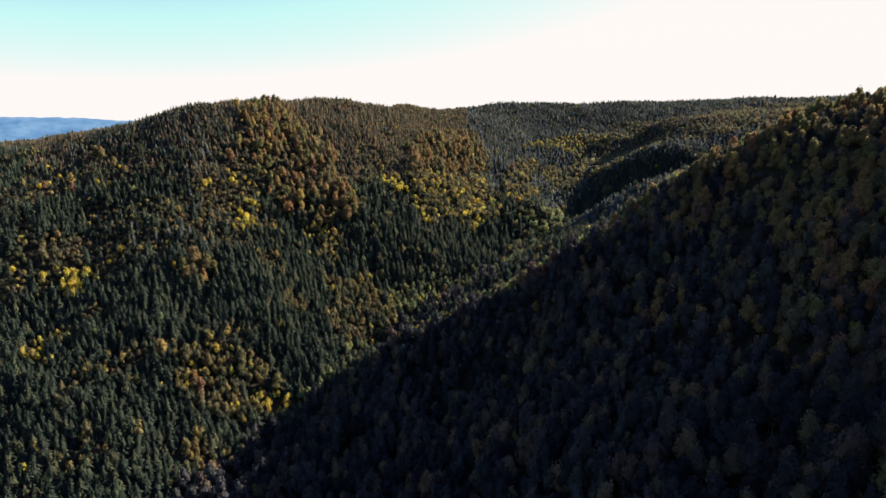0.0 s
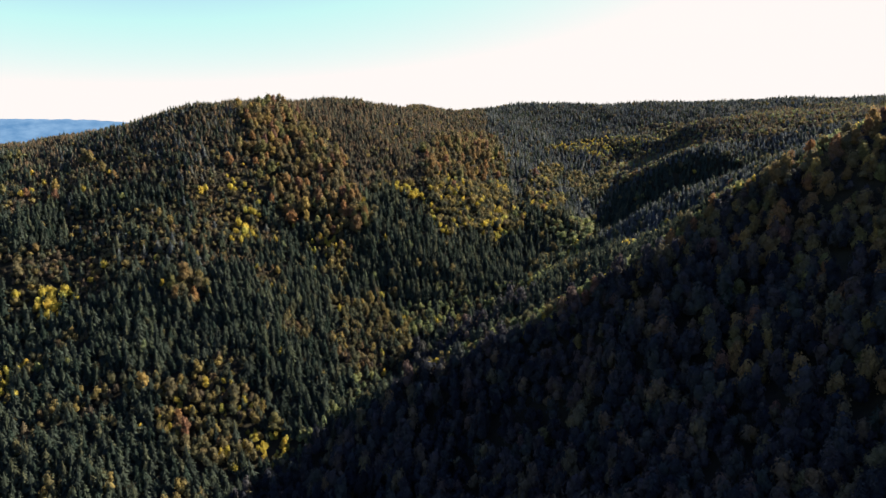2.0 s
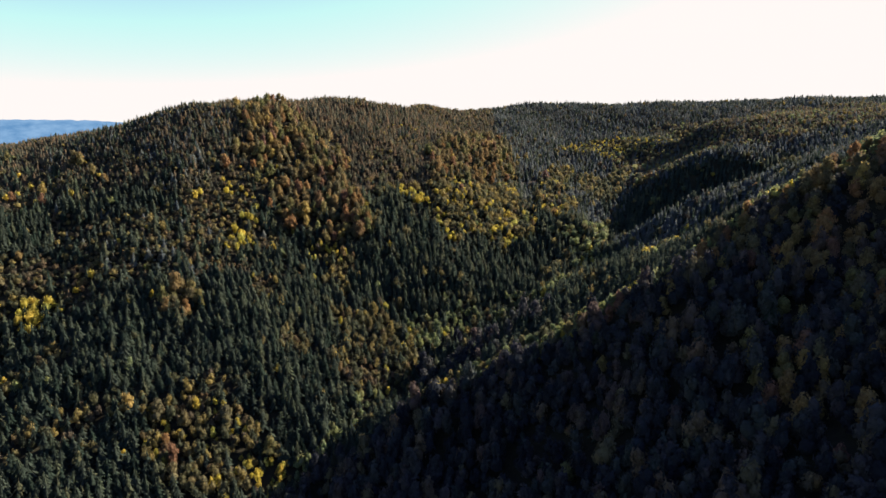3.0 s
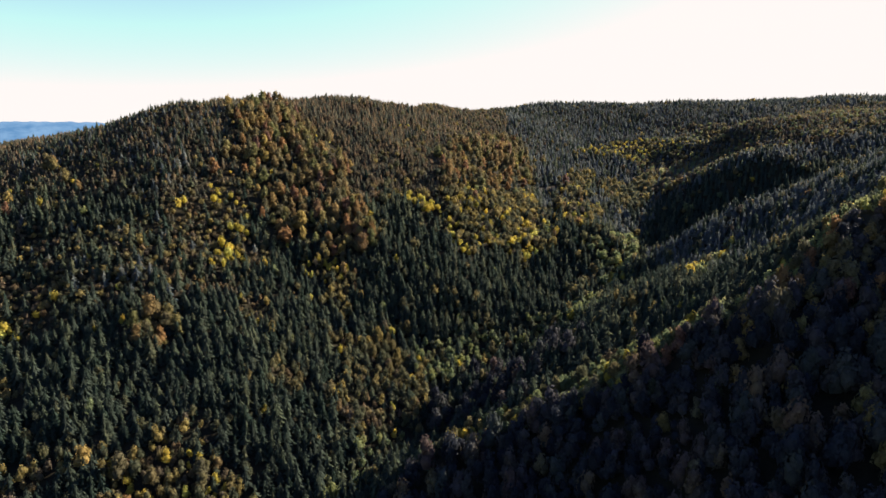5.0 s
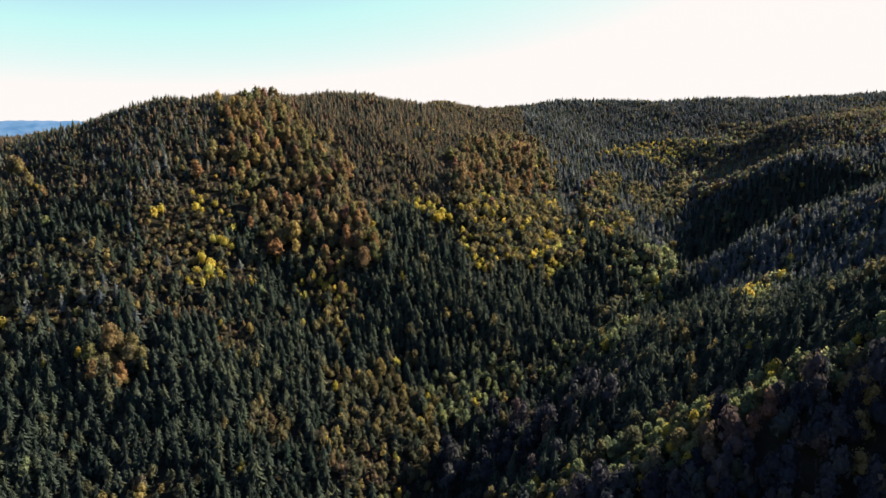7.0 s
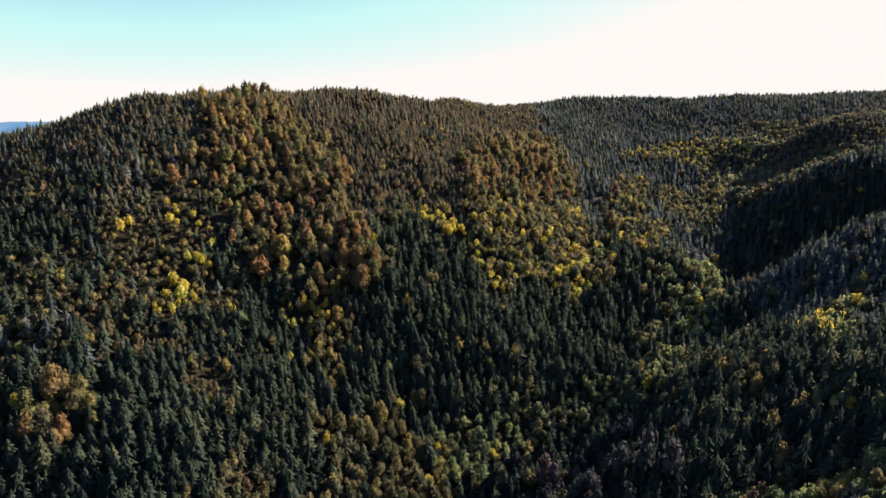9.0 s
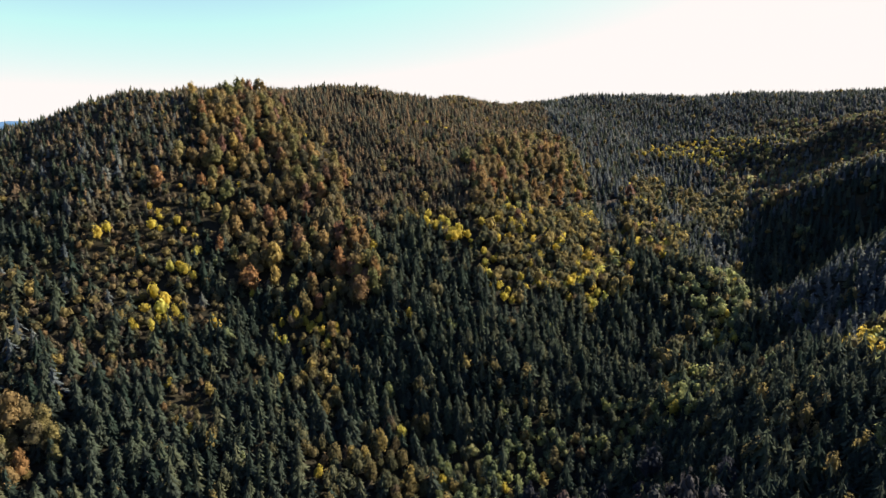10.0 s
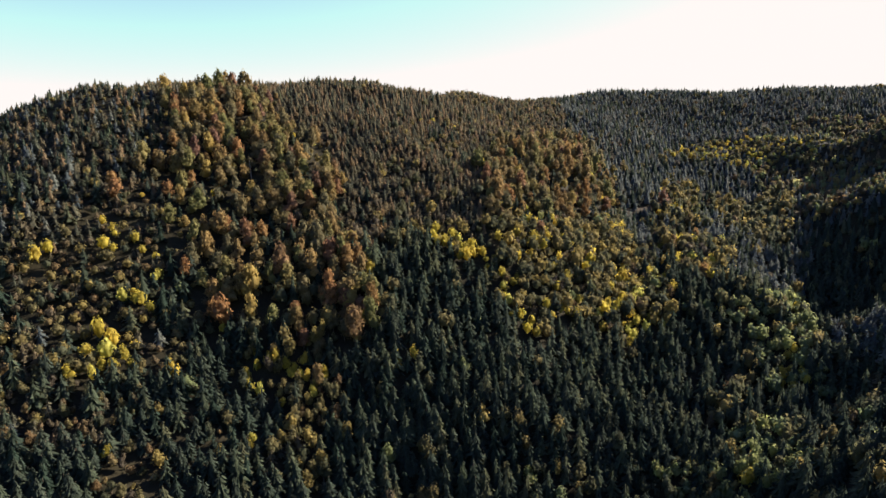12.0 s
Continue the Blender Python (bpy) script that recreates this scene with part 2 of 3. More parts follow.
# ---- the ground: one sheet that reaches the horizon ----
def mesh_of(name, verts, faces, mat, tone=None, smooth=False):
    """A mesh from arrays of places and of triangles or quads, with a tone for each face."""
    me = bpy.data.meshes.new(name)
    n, m = faces.shape
    me.vertices.add(len(verts))
    me.vertices.foreach_set("co", np.ascontiguousarray(verts, np.float32).ravel())
    me.loops.add(n * m)
    me.loops.foreach_set("vertex_index", np.ascontiguousarray(faces, np.int32).ravel())
    me.polygons.add(n)
    me.polygons.foreach_set("loop_start", np.arange(n, dtype=np.int32) * m)
    if smooth:
        me.polygons.foreach_set("use_smooth", np.ones(n, bool))
    if tone is not None:
        me.attributes.new("tone", "FLOAT", "FACE").data.foreach_set("value", np.ascontiguousarray(tone, np.float32))
    me.update(calc_edges=True)
    me.materials.append(mat)
    return me


def sheet(name, us, vs, height, mat):
    x, y = np.meshgrid(us, vs)
    verts = np.stack([x, y, height(x, y)], -1).reshape(-1, 3)
    w = len(us)
    a = (np.arange(len(vs) - 1)[:, None] * w + np.arange(w - 1)).ravel()
    me = mesh_of(name, verts, np.stack([a, a + 1, a + w + 1, a + w], -1), mat)
    me.polygons.foreach_set("use_smooth", np.ones(len(a), bool))
    return me


run_out = 60.0 * 1.22 ** np.arange(1, 14)
us = np.concatenate([(X0 - np.cumsum(run_out))[::-1], GX, X1 + np.cumsum(run_out)])
vs = np.concatenate([(Y0 - np.cumsum(run_out))[::-1], GY, Y1 + np.cumsum(run_out)])
us, vs = us[np.abs(us) < 4600], vs[np.abs(vs) < 4600]
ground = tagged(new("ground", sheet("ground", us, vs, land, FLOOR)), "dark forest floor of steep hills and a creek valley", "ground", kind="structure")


# ---- the ridge on the horizon, its haze painted as a blue glow ----
def far_hills():
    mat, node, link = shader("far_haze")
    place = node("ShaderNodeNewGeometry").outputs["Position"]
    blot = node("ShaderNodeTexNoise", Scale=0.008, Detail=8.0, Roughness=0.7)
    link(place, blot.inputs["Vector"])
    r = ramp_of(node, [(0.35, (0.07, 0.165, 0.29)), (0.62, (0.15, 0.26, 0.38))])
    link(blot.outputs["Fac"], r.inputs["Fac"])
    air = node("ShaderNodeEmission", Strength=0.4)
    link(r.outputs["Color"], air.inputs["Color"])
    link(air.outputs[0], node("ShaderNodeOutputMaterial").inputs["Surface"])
    turn = np.radians(np.linspace(-66, -8, 240))
    depth = np.linspace(4100, 4800, 12)
    a, d = np.meshgrid(turn, depth)
    rise = np.sin(np.clip((d - 4100) / 520, 0, 1) * math.pi / 2)
    top = 318 + 12 * np.sin(a * 9 + 2.2) + 6 * np.sin(a * 31) + 2.5 * np.sin(a * 140 + 2 * np.sin(a * 67)) + 1.5 * np.sin(a * 410)
    verts = np.stack([d * np.sin(a), d * np.cos(a), 100 + (top - 100) * rise], -1).reshape(-1, 3)
    i = (np.arange(11)[:, None] * 240 + np.arange(239)).ravel()
    return mesh_of("far_hills", verts, np.stack([i, i + 1, i + 241, i + 240], -1), mat)


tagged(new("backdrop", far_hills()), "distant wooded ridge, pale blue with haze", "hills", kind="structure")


# ---- woods: which trees stand where ----
PATCHES = []


def patch(kind, *corners):
    """A stand of trees of one mix, by its outline on the plan."""
    PATCHES.append((kind, np.array(corners, float)))


patch("gold", (-245, 710), (-225, 718), (-228, 702), (-242, 702))
patch("young", (-238, 992), (-207, 1145), (-110, 1160), (-39, 1180), (-47, 1075), (-60, 985), (-50, 872), (-77, 872), (-116, 862), (-147, 840), (-174, 940), (-222, 965))
patch("west", (-560, 960), (-480, 985), (-390, 975), (-322, 949), (-294, 902), (-286, 859), (-287, 837), (-262, 834), (-248, 802), (-256, 789), (-285, 785), (-330, 765), (-500, 760))
patch("rust", (-545, 730), (-560, 820), (-405, 830), (-350, 765), (-460, 730), (-515, 685))
patch("olive", (-475, 625), (-385, 675), (-350, 625), (-400, 595), (-445, 575))
patch("mixed", (-362, 729), (-279, 756), (-208, 747), (-214, 681), (-223, 672), (-248, 661), (-295, 637))
patch("mixed", (-446, 722), (-315, 719), (-259, 682), (-255, 642), (-318, 634), (-366, 607))
patch("crest", (-50, 545), (15, 530), (70, 560), (115, 555), (135, 520), (135, 500), (90, 505), (65, 510), (70, 495), (15, 510), (-35, 505))
patch("olive", (-85, 650), (-40, 700), (10, 716), (60, 735), (50, 715), (0, 695), (-40, 655), (-75, 600))
patch("beech", (-322, 949), (-294, 902), (-286, 859), (-287, 837), (-262, 834), (-248, 802), (-235, 783), (-221, 774), (-213, 755), (-194, 753), (-179, 758), (-163, 756), (-143, 752), (-118, 754), (-104, 766), (-110, 784), (-130, 822), (-148, 854), (-159, 886), (-187, 945), (-228, 972), (-253, 1017), (-290, 1028))
patch("beech", (-54, 964), (-44, 1025), (-7, 1095), (42, 1153), (70, 1128), (65, 1059), (77, 1033), (69, 996), (36, 947), (23, 924), (-15, 898), (-45, 873))
patch("rust", (-110, 1042), (-67, 1100), (-60, 1015), (-99, 975))
patch("rust", (-158, 861), (-114, 862), (-113, 829), (-130, 822), (-147, 829))
patch("rust", (-299, 824), (-262, 834), (-243, 797), (-273, 784), (-287, 791))
patch("olive_gold", (-45, 870), (18, 917), (59, 969), (69, 948), (80, 898), (95, 871), (82, 861), (69, 840), (39, 820), (18, 829), (-14, 801), (-22, 792), (-38, 814), (-42, 832), (-49, 843))
patch("spruce", (-112, 850), (-83, 837), (-49, 834), (-35, 803), (-43, 766), (-117, 750), (-102, 775), (-115, 822))
patch("gold", (-91, 856), (-61, 853), (-44, 845), (-53, 834), (-72, 832), (-87, 839))
patch("gold", (36, 838), (60, 851), (59, 828), (35, 819))
patch("gold", (-40, 832), (-27, 830), (-20, 792), (-27, 791))
patch("autumn", (98, 986), (156, 955), (147, 910), (111, 879), (96, 894), (93, 931))
patch("autumn", (136, 1069), (175, 1103), (163, 1046), (127, 982), (105, 993))
patch("olive", (174, 1081), (251, 1063), (213, 969), (177, 949), (164, 990))
patch("willow", (103, 853), (140, 861), (192, 895), (170, 829), (143, 780), (128, 782), (126, 799), (120, 816), (117, 829))
patch("gold", (142, 826), (153, 825), (135, 787), (127, 793))
patch("gold_far", (204, 1228), (266, 1236), (385, 1227), (342, 1137), (292, 1142), (267, 1187), (206, 1200))
patch("brown_mix", (353, 1309), (453, 1278), (342, 1085), (296, 1059), (285, 1127), (353, 1148))
patch("willow", (87, 765), (110, 763), (113, 740), (117, 718), (91, 706), (77, 700), (46, 718), (43, 729), (62, 735), (72, 724))
patch("brush", (-323, 759), (-275, 780), (-227, 779), (-248, 755), (-242, 739), (-274, 730), (-310, 739))
patch("gold", (-247, 753), (-232, 757), (-226, 749), (-240, 743))
patch("gold", (-249, 772), (-231, 777), (-229, 769), (-243, 764))
patch("gold", (-280, 785), (-271, 791), (-266, 781), (-274, 778))
patch("gold", (-256, 789), (-247, 795), (-245, 790), (-251, 784))
patch("autumn", (-262, 712), (-247, 725), (-235, 709), (-248, 700), (-261, 702))
patch("gold", (-258, 727), (-247, 726), (-229, 725), (-224, 710), (-234, 707), (-243, 719), (-257, 722))
patch("autumn", (-179, 739), (-161, 750), (-143, 753), (-127, 738), (-120, 733), (-134, 717), (-158, 719), (-174, 726))
patch("gold", (-178, 739), (-167, 744), (-161, 723), (-170, 721))
patch("gold", (-158, 746), (-146, 752), (-145, 744), (-155, 740))
patch("gold", (-167, 704), (-161, 708), (-157, 698), (-164, 696))
patch("brush", (-192, 700), (-176, 707), (-171, 703), (-186, 693))
patch("brush", (-221, 672), (-208, 681), (-194, 672), (-195, 660), (-211, 653))
patch("brush", (-271, 685), (-228, 698), (-220, 683), (-261, 672))
patch("gold", (-103, 757), (-86, 761), (-85, 757), (-102, 751))
patch("beech", (-284, 628), (-276, 636), (-261, 642), (-246, 623), (-241, 606), (-262, 601))
patch("brush", (-219, 671), (-192, 685), (-186, 671), (-197, 657), (-211, 654))
patch("olive", (-132, 663), (-107, 690), (-77, 703), (-75, 683), (-99, 660), (-114, 641), (-128, 647))
patch("willow", (-45, 698), (-9, 709), (16, 705), (-1, 676), (-22, 660), (-54, 657), (-72, 660), (-62, 685))
patch("willow", (18, 719), (67, 717), (47, 689), (19, 701))
patch("willow", (86, 759), (115, 754), (96, 694), (82, 709))
patch("willow", (181, 723), (242, 772), (173, 664), (152, 662))
patch("gold", (191, 740), (200, 738), (164, 679), (164, 694))
patch("willow", (123, 615), (136, 605), (124, 585), (115, 601))
patch("autumn", (-252, 509), (-236, 522), (-210, 526), (-206, 516))
patch("willow", (-46, 701), (4, 714), (-2, 681), (-35, 654), (-65, 682))
patch("olive", (-119, 618), (-59, 671), (-52, 622), (-74, 595), (-101, 585))
patch("beech", (-283, 617), (-279, 634), (-252, 636), (-246, 612), (-275, 605))
patch("brush", (-397, 652), (-359, 636), (-349, 614), (-371, 615))
patch("autumn", (-253, 513), (-216, 531), (-178, 536), (-147, 516), (-148, 489), (-177, 477), (-213, 470), (-236, 486))
patch("gold", (-174, 501), (-139, 518), (-135, 504), (-169, 491))
patch("gold", (-409, 611), (-386, 615), (-374, 588), (-393, 589))
patch("olive", (-131, 615), (-74, 682), (-58, 619), (-85, 587), (-117, 597))
patch("willow", (-40, 698), (15, 719), (2, 674), (-38, 658))
patch("brush", (-421, 666), (-376, 655), (-357, 630), (-409, 627))
patch("gold", (-394, 528), (-369, 535), (-346, 490), (-359, 480))
patch("gold", (-410, 613), (-368, 617), (-362, 605), (-400, 600))
patch("gold_far", (152, 1192), (341, 1234), (316, 1137), (192, 1164))
# dark spruces set here to deepen the shade of this slope
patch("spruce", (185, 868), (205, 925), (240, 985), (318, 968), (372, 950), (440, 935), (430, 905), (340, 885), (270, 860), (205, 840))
# strip behind the crest, planted dark in place of a cast shadow
patch("shade_strip", (-73, 586), (-35, 644), (2, 670), (28, 702), (56, 640), (62, 588), (25, 564), (0, 526), (-41, 577))
patch("track", (66, 984), (80, 1000), (92, 1009), (104, 1015), (116, 1023), (112, 1030), (90, 1019), (74, 1007), (62, 990))

# shares of each kind of tree in a stand: on the close grid of conifers, the wide grid of tall broadleaves, the close grid of small broadleaves
MIXES = {
    "haze_conifer": ({"haze_conifer": 0.70, "spruce": 0.27}, {}, {"olive": 0.03, "russet": 0.03}),
    "spruce": ({"spruce": 0.96}, {}, {"olive": 0.05, "gold": 0.003, "willow": 0.01}),
    "pine": ({"pine": 0.72, "spruce": 0.02}, {}, {"olive": 0.15, "russet": 0.25}),
    "beech": ({"spruce": 0.16}, {"beech": 0.68}, {"olive": 0.22, "gold": 0.02, "russet": 0.10}),
    "gold": ({"spruce": 0.03}, {}, {"gold": 0.80, "olive": 0.16}),
    "olive_gold": ({"spruce": 0.08}, {"beech": 0.02}, {"olive": 0.66, "gold": 0.20, "russet": 0.08, "willow": 0.03}),
    "olive": ({"spruce": 0.10, "pine": 0.16}, {"beech": 0.02}, {"olive": 0.60, "gold": 0.02, "russet": 0.14}),
    "willow": ({"spruce": 0.26}, {}, {"willow": 0.58, "olive": 0.20, "gold": 0.05}),
    "rust": ({"pine": 0.50, "spruce": 0.20}, {"beech": 0.03}, {"russet": 0.36, "olive": 0.18, "gold": 0.02}),
    "brown_mix": ({"pine": 0.35, "haze_conifer": 0.35}, {}, {"russet": 0.24, "olive": 0.18, "willow": 0.12}),
    "crest": ({"spruce": 0.03}, {}, {"willow": 0.56, "olive": 0.24, "gold": 0.11, "russet": 0.07}),
    # trees whose dark colour stands in for the slope's shade
    "shade": ({"spruce": 0.02}, {"shade_dark": 0.90, "beech": 0.004}, {"shade_dark": 0.16, "olive": 0.006, "russet": 0.01, "gold": 0.001}),
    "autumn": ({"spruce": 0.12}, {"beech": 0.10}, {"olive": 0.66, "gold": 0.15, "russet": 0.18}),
    # upslope, lighter brown beech stands in for the veil of glare
    "shade_high": ({"spruce": 0.03}, {"shade_dark": 0.34, "beech": 0.54}, {"shade_dark": 0.10, "olive": 0.04, "russet": 0.10, "gold": 0.002}),
    "shade_mid": ({"spruce": 0.03}, {"shade_dark": 0.64, "beech": 0.26}, {"shade_dark": 0.15, "olive": 0.012, "russet": 0.02, "gold": 0.002}),
    "west": ({"haze_conifer": 0.22, "spruce": 0.28, "pine": 0.40}, {}, {"russet": 0.28, "olive": 0.16}),
    "young": ({"pine": 0.86, "spruce": 0.04}, {}, {"olive": 0.05, "russet": 0.10, "gold": 0.004}),
    # dark kinds only, standing in for shade on the strip
    "shade_strip": ({"spruce": 0.85}, {"shade_dark": 0.10}, {"shade_dark": 0.10, "olive": 0.01}),
    "mixed": ({"spruce": 0.40, "haze_conifer": 0.06, "pine": 0.12}, {}, {"olive": 0.36, "russet": 0.34, "gold": 0.008}),
    "brush": ({"pine": 0.26, "spruce": 0.06}, {}, {"olive": 0.42, "russet": 0.50, "gold": 0.01}),
    "gold_far": ({"haze_conifer": 0.30}, {}, {"gold": 0.26, "olive": 0.30, "willow": 0.12}),
    "track": ({}, {}, {}),
}
SIZES = {  # height and crown's radius in metres, and how much they vary
    "spruce": (15.5, 4.7, 0.24), "haze_conifer": (12.5, 4.5, 0.24), "pine": (7.8, 2.7, 0.26), "beech": (18.0, 5.4, 0.20), "shade_dark": (19.0, 5.6, 0.26), "olive": (11.5, 3.9, 0.26), "gold": (10.0, 3.2, 0.25),
    "willow": (10.5, 3.8, 0.25), "russet": (9.5, 3.3, 0.25),
}
dice = np.random.default_rng(11)


def inside(poly, x, y):
    hit = np.zeros(x.shape, bool)
    for (ax, ay), (bx, by) in zip(poly, np.roll(poly, -1, 0)):
        cross = (ay > y) != (by > y)
        hit ^= cross & (x < (bx - ax) * (y - ay) / (by - ay + 1e-9) + ax)
    return hit


def stand_of(x, y):
    """The index of the mix at each place; outlines are frayed, and small groups of other trees break up the spruce."""
    names = list(MIXES)
    fx = x + 4 * np.sin(y / 9 + 2 * np.sin(x / 16)) + dice.normal(0, 2.4, x.shape)
    fy = y + 4 * np.sin(x / 11 + 2 * np.sin(y / 19)) + dice.normal(0, 2.4, x.shape)
    out = np.full(x.shape, names.index("spruce"))
    upper = land(fx, fy) + 0.05 * fx > 168 + 18 * np.sin(fx / 57) * np.sin(fy / 45)
    # distant ground gets the conifers that have haze in their colour
    out[(fy > 900 + 20 * np.sin(fx / 40)) | ((fx > 175) & (fy > 660))] = names.index("haze_conifer")
    out[upper & (fx < 50) & (fy > 640)] = names.index("pine")
    group = np.sin(fx / 22 + 1.7 * np.sin(fy / 50)) * np.sin(fy / 27 + 1.3 * np.sin(fx / 37)) + 0.35 * np.sin(fx / 7.4) * np.sin(fy / 9.0)
    out[(group > np.where(fx < -90, 0.74, 0.9)) & (fy < 1000) & (out == names.index("spruce"))] = names.index("olive")
    # the shaded slope of the near spur, broadleaves with the shade put into their colour, and the far side of the
    # valley's head
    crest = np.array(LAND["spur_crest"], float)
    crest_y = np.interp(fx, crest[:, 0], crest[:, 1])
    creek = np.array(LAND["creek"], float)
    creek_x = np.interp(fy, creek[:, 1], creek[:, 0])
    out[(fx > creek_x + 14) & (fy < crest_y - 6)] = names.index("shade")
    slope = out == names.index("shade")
    # lighter mixes with height, in place of glare over the upper slope
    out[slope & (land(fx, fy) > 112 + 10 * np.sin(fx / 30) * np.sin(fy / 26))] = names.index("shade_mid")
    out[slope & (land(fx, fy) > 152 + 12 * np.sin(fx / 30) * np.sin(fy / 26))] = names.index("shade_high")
    out[(np.abs(fx - creek_x + 6) < 8) & (fy > 490) & (fy < 700)] = names.index("willow")
    out[(fx > 245) & (fy > 990) & (fy < 1280) & (fy < 1020 + 0.55 * fx)] = names.index("brown_mix")
    out[(fy - crest_y > -9 - 9 * np.clip((fx - 190) / 60, 0, 1)) & (fy - crest_y < 15) & (fx > -40) & (fx < 560)] = names.index("crest")
    for kind, poly in PATCHES:
        out[inside(poly, fx, fy)] = names.index(kind)
    return out


def candidates(step, y0, y1):
    """Places on an uneven grid over the part of the valley that the flight looks at."""
    gx, gy = np.meshgrid(np.arange(-940, 1100, step), np.arange(y0, y1, step))
    gx = gx + (np.arange(gx.shape[0]) % 2)[:, None] * step / 2
    x, y = (gx + dice.uniform(-0.38, 0.38, gx.shape) * step).ravel(), (gy + dice.uniform(-0.38, 0.38, gx.shape) * step).ravel()
    keep = (x < 0.80 * y + 105) & (x > -0.82 * y - 65)
    keep &= ~((y > 820) & (x > 385 + 0.55 * (y - 245)))
    return x[keep], y[keep]


def crest_kept(x, y):
    """Leaves out the far sides of the hills, which no one overlooks."""
    behind = (x < -98) & (y > 1105 + 0.30 * np.maximum(0, x + 327) + 0.1 * np.maximum(0, -327 - x))
    behind |= y > 1540
    behind |= (x < -458) & (y > 1055)
    return ~behind


def overlooked(x, y, lift=14):
    """Whether trees at these places show from five points on the camera's flight; the blind sides of the hills are
    planted thinly and simply.
    """
    seen = np.zeros(x.shape, bool)
    top = land(x, y) + lift
    for ex, ey in ((0, 0), (-12, 120), (-25, 225), (-38, 330), (-51, 440)):
        clear = np.full(x.shape, 1e9)
        for f in np.linspace(0.08, 0.985, 60):
            clear = np.minimum(clear, 245 + (top - 245) * f - land(ex + (x - ex) * f, ey + (y - ey) * f) - 2)
        seen |= clear > -7
    return seen


PLACES = {k: [] for k in TONES}
for which, step, only in ((0, 6.2, ("spruce", "haze_conifer")), (0, 4.6, ("pine",)), (1, 8.0, ("beech", "shade_dark")), (2, 5.1, ("olive", "gold", "willow", "russet", "shade_dark"))):
    x, y = candidates(step, 105, 1555)
    k = crest_kept(x, y)
    k &= overlooked(x, y) | (dice.random(len(x)) < 0.22)
    x, y = x[k], y[k]
    stand, luck = stand_of(x, y), dice.random(len(x))
    for s, mix in enumerate(MIXES.values()):
        low = 0.0
        for kind, share in mix[which].items():
            pick = (stand == s) & (luck >= low) & (luck < low + share)
            if kind in only:
                PLACES[kind].append(np.stack([x[pick], y[pick]], -1))
            low += share
# the woods run on, more thinly, over the hills' far sides and beyond the valley's stretch
gx, gy = np.meshgrid(np.arange(-1200, 1320, 8.0), np.arange(-460, 1900, 8.0))
x, y = (gx + dice.uniform(-3.6, 3.6, gx.shape)).ravel(), (gy + dice.uniform(-3.6, 3.6, gx.shape)).ravel()
off_axis = (x >= 0.80 * y + 105) | (x <= -0.82 * y - 65) | (y < 105)
far_side = ~off_axis & (~crest_kept(x, y) | ((y > 820) & (x > 385 + 0.55 * (y - 245))) | (y > 1555))
k = off_axis | far_side
k &= dice.random(len(x)) < np.clip(1.9 - np.hypot(x, y - 200) / 420, 0.15, 1)
x, y, off_axis = x[k], y[k], off_axis[k]
k = off_axis | ~overlooked(x, y, 30)
x, y = x[k], y[k]
luck = dice.random(len(x)) + 0.12 * np.sin(x / 61 + np.sin(y / 83))
for kind, low, high in (("spruce", -1, 0.48), ("haze_conifer", 0.48, 0.72), ("olive", 0.72, 0.90), ("russet", 0.90, 2)):
    pick = (luck >= low) & (luck < high)
    PLACES[kind].append(np.stack([x[pick], y[pick]], -1))
PLACES = {k: np.concatenate(v) for k, v in PLACES.items() if v}


# ---- tree shapes ----
def conifer(sprays, seed, power=0.75, heart=0.42, close=False):
    """A conifer one unit high and about one unit in radius: ragged drooping boughs in no order up a slim dark heart, ending in a leader; no two trees alike."""
    rng = np.random.default_rng(seed)
    sides = 5 if close else 4
    verts, faces = [(0.0, 0.0, 0.94)], []
    for j in range(sides):
        a, r = j * 6.2832 / sides, heart * rng.uniform(0.8, 1.2)
        verts.append((r * math.cos(a), r * math.sin(a), 0.04))
    faces += [(0, 1 + j, 1 + (j + 1) % sides) for j in range(sides)]
    side, lop = rng.random() * 6.28, rng.uniform(0.05, 0.28)
    for k in range(sprays):
        f = 1 - math.sqrt(1 - (k + rng.random()) / (sprays + 0.5))
        a = 2.4 * k + rng.uniform(-0.7, 0.7)
        reach = ((1.0 - f) ** power + 0.05) * (1.0 + lop * math.cos(a - side)) * (1.0 + 0.16 * math.sin(f * 21 + side))
        r = reach * rng.uniform(0.6, 1.15)
        w = rng.uniform(0.10, 0.20) * (0.4 + 0.6 * reach) * (1.0 if close else 2.0)
        z, drop, c, s, b = 0.12 + 0.86 * f, rng.uniform(0.02, 0.06) + 0.08 * r, math.cos(a), math.sin(a), len(verts)
        back = (0.25 * r, rng.uniform(-0.08, 0.08), rng.uniform(0.02, 0.06))
        shape = (back, (0.70 * r, w, -drop * 0.8), (r * 1.05, rng.uniform(-0.1, 0.1), -drop), (0.62 * r, -w, -drop * 0.7)) if close else (back, (0.84 * r, w, -drop * 0.8), (0.98 * r, -w * rng.uniform(0.3, 1.0), -drop))
        for u, v, dz in shape:
            verts.append((u * c - v * s, u * s + v * c, min(1.0, z + dz + rng.normal(0, 0.012))))
        faces.append((b, b + 1, b + 2))
        if close:
            faces.append((b, b + 2, b + 3))
    return np.array(verts), np.array(faces)


GOLDEN = (1 + 5 ** 0.5) / 2
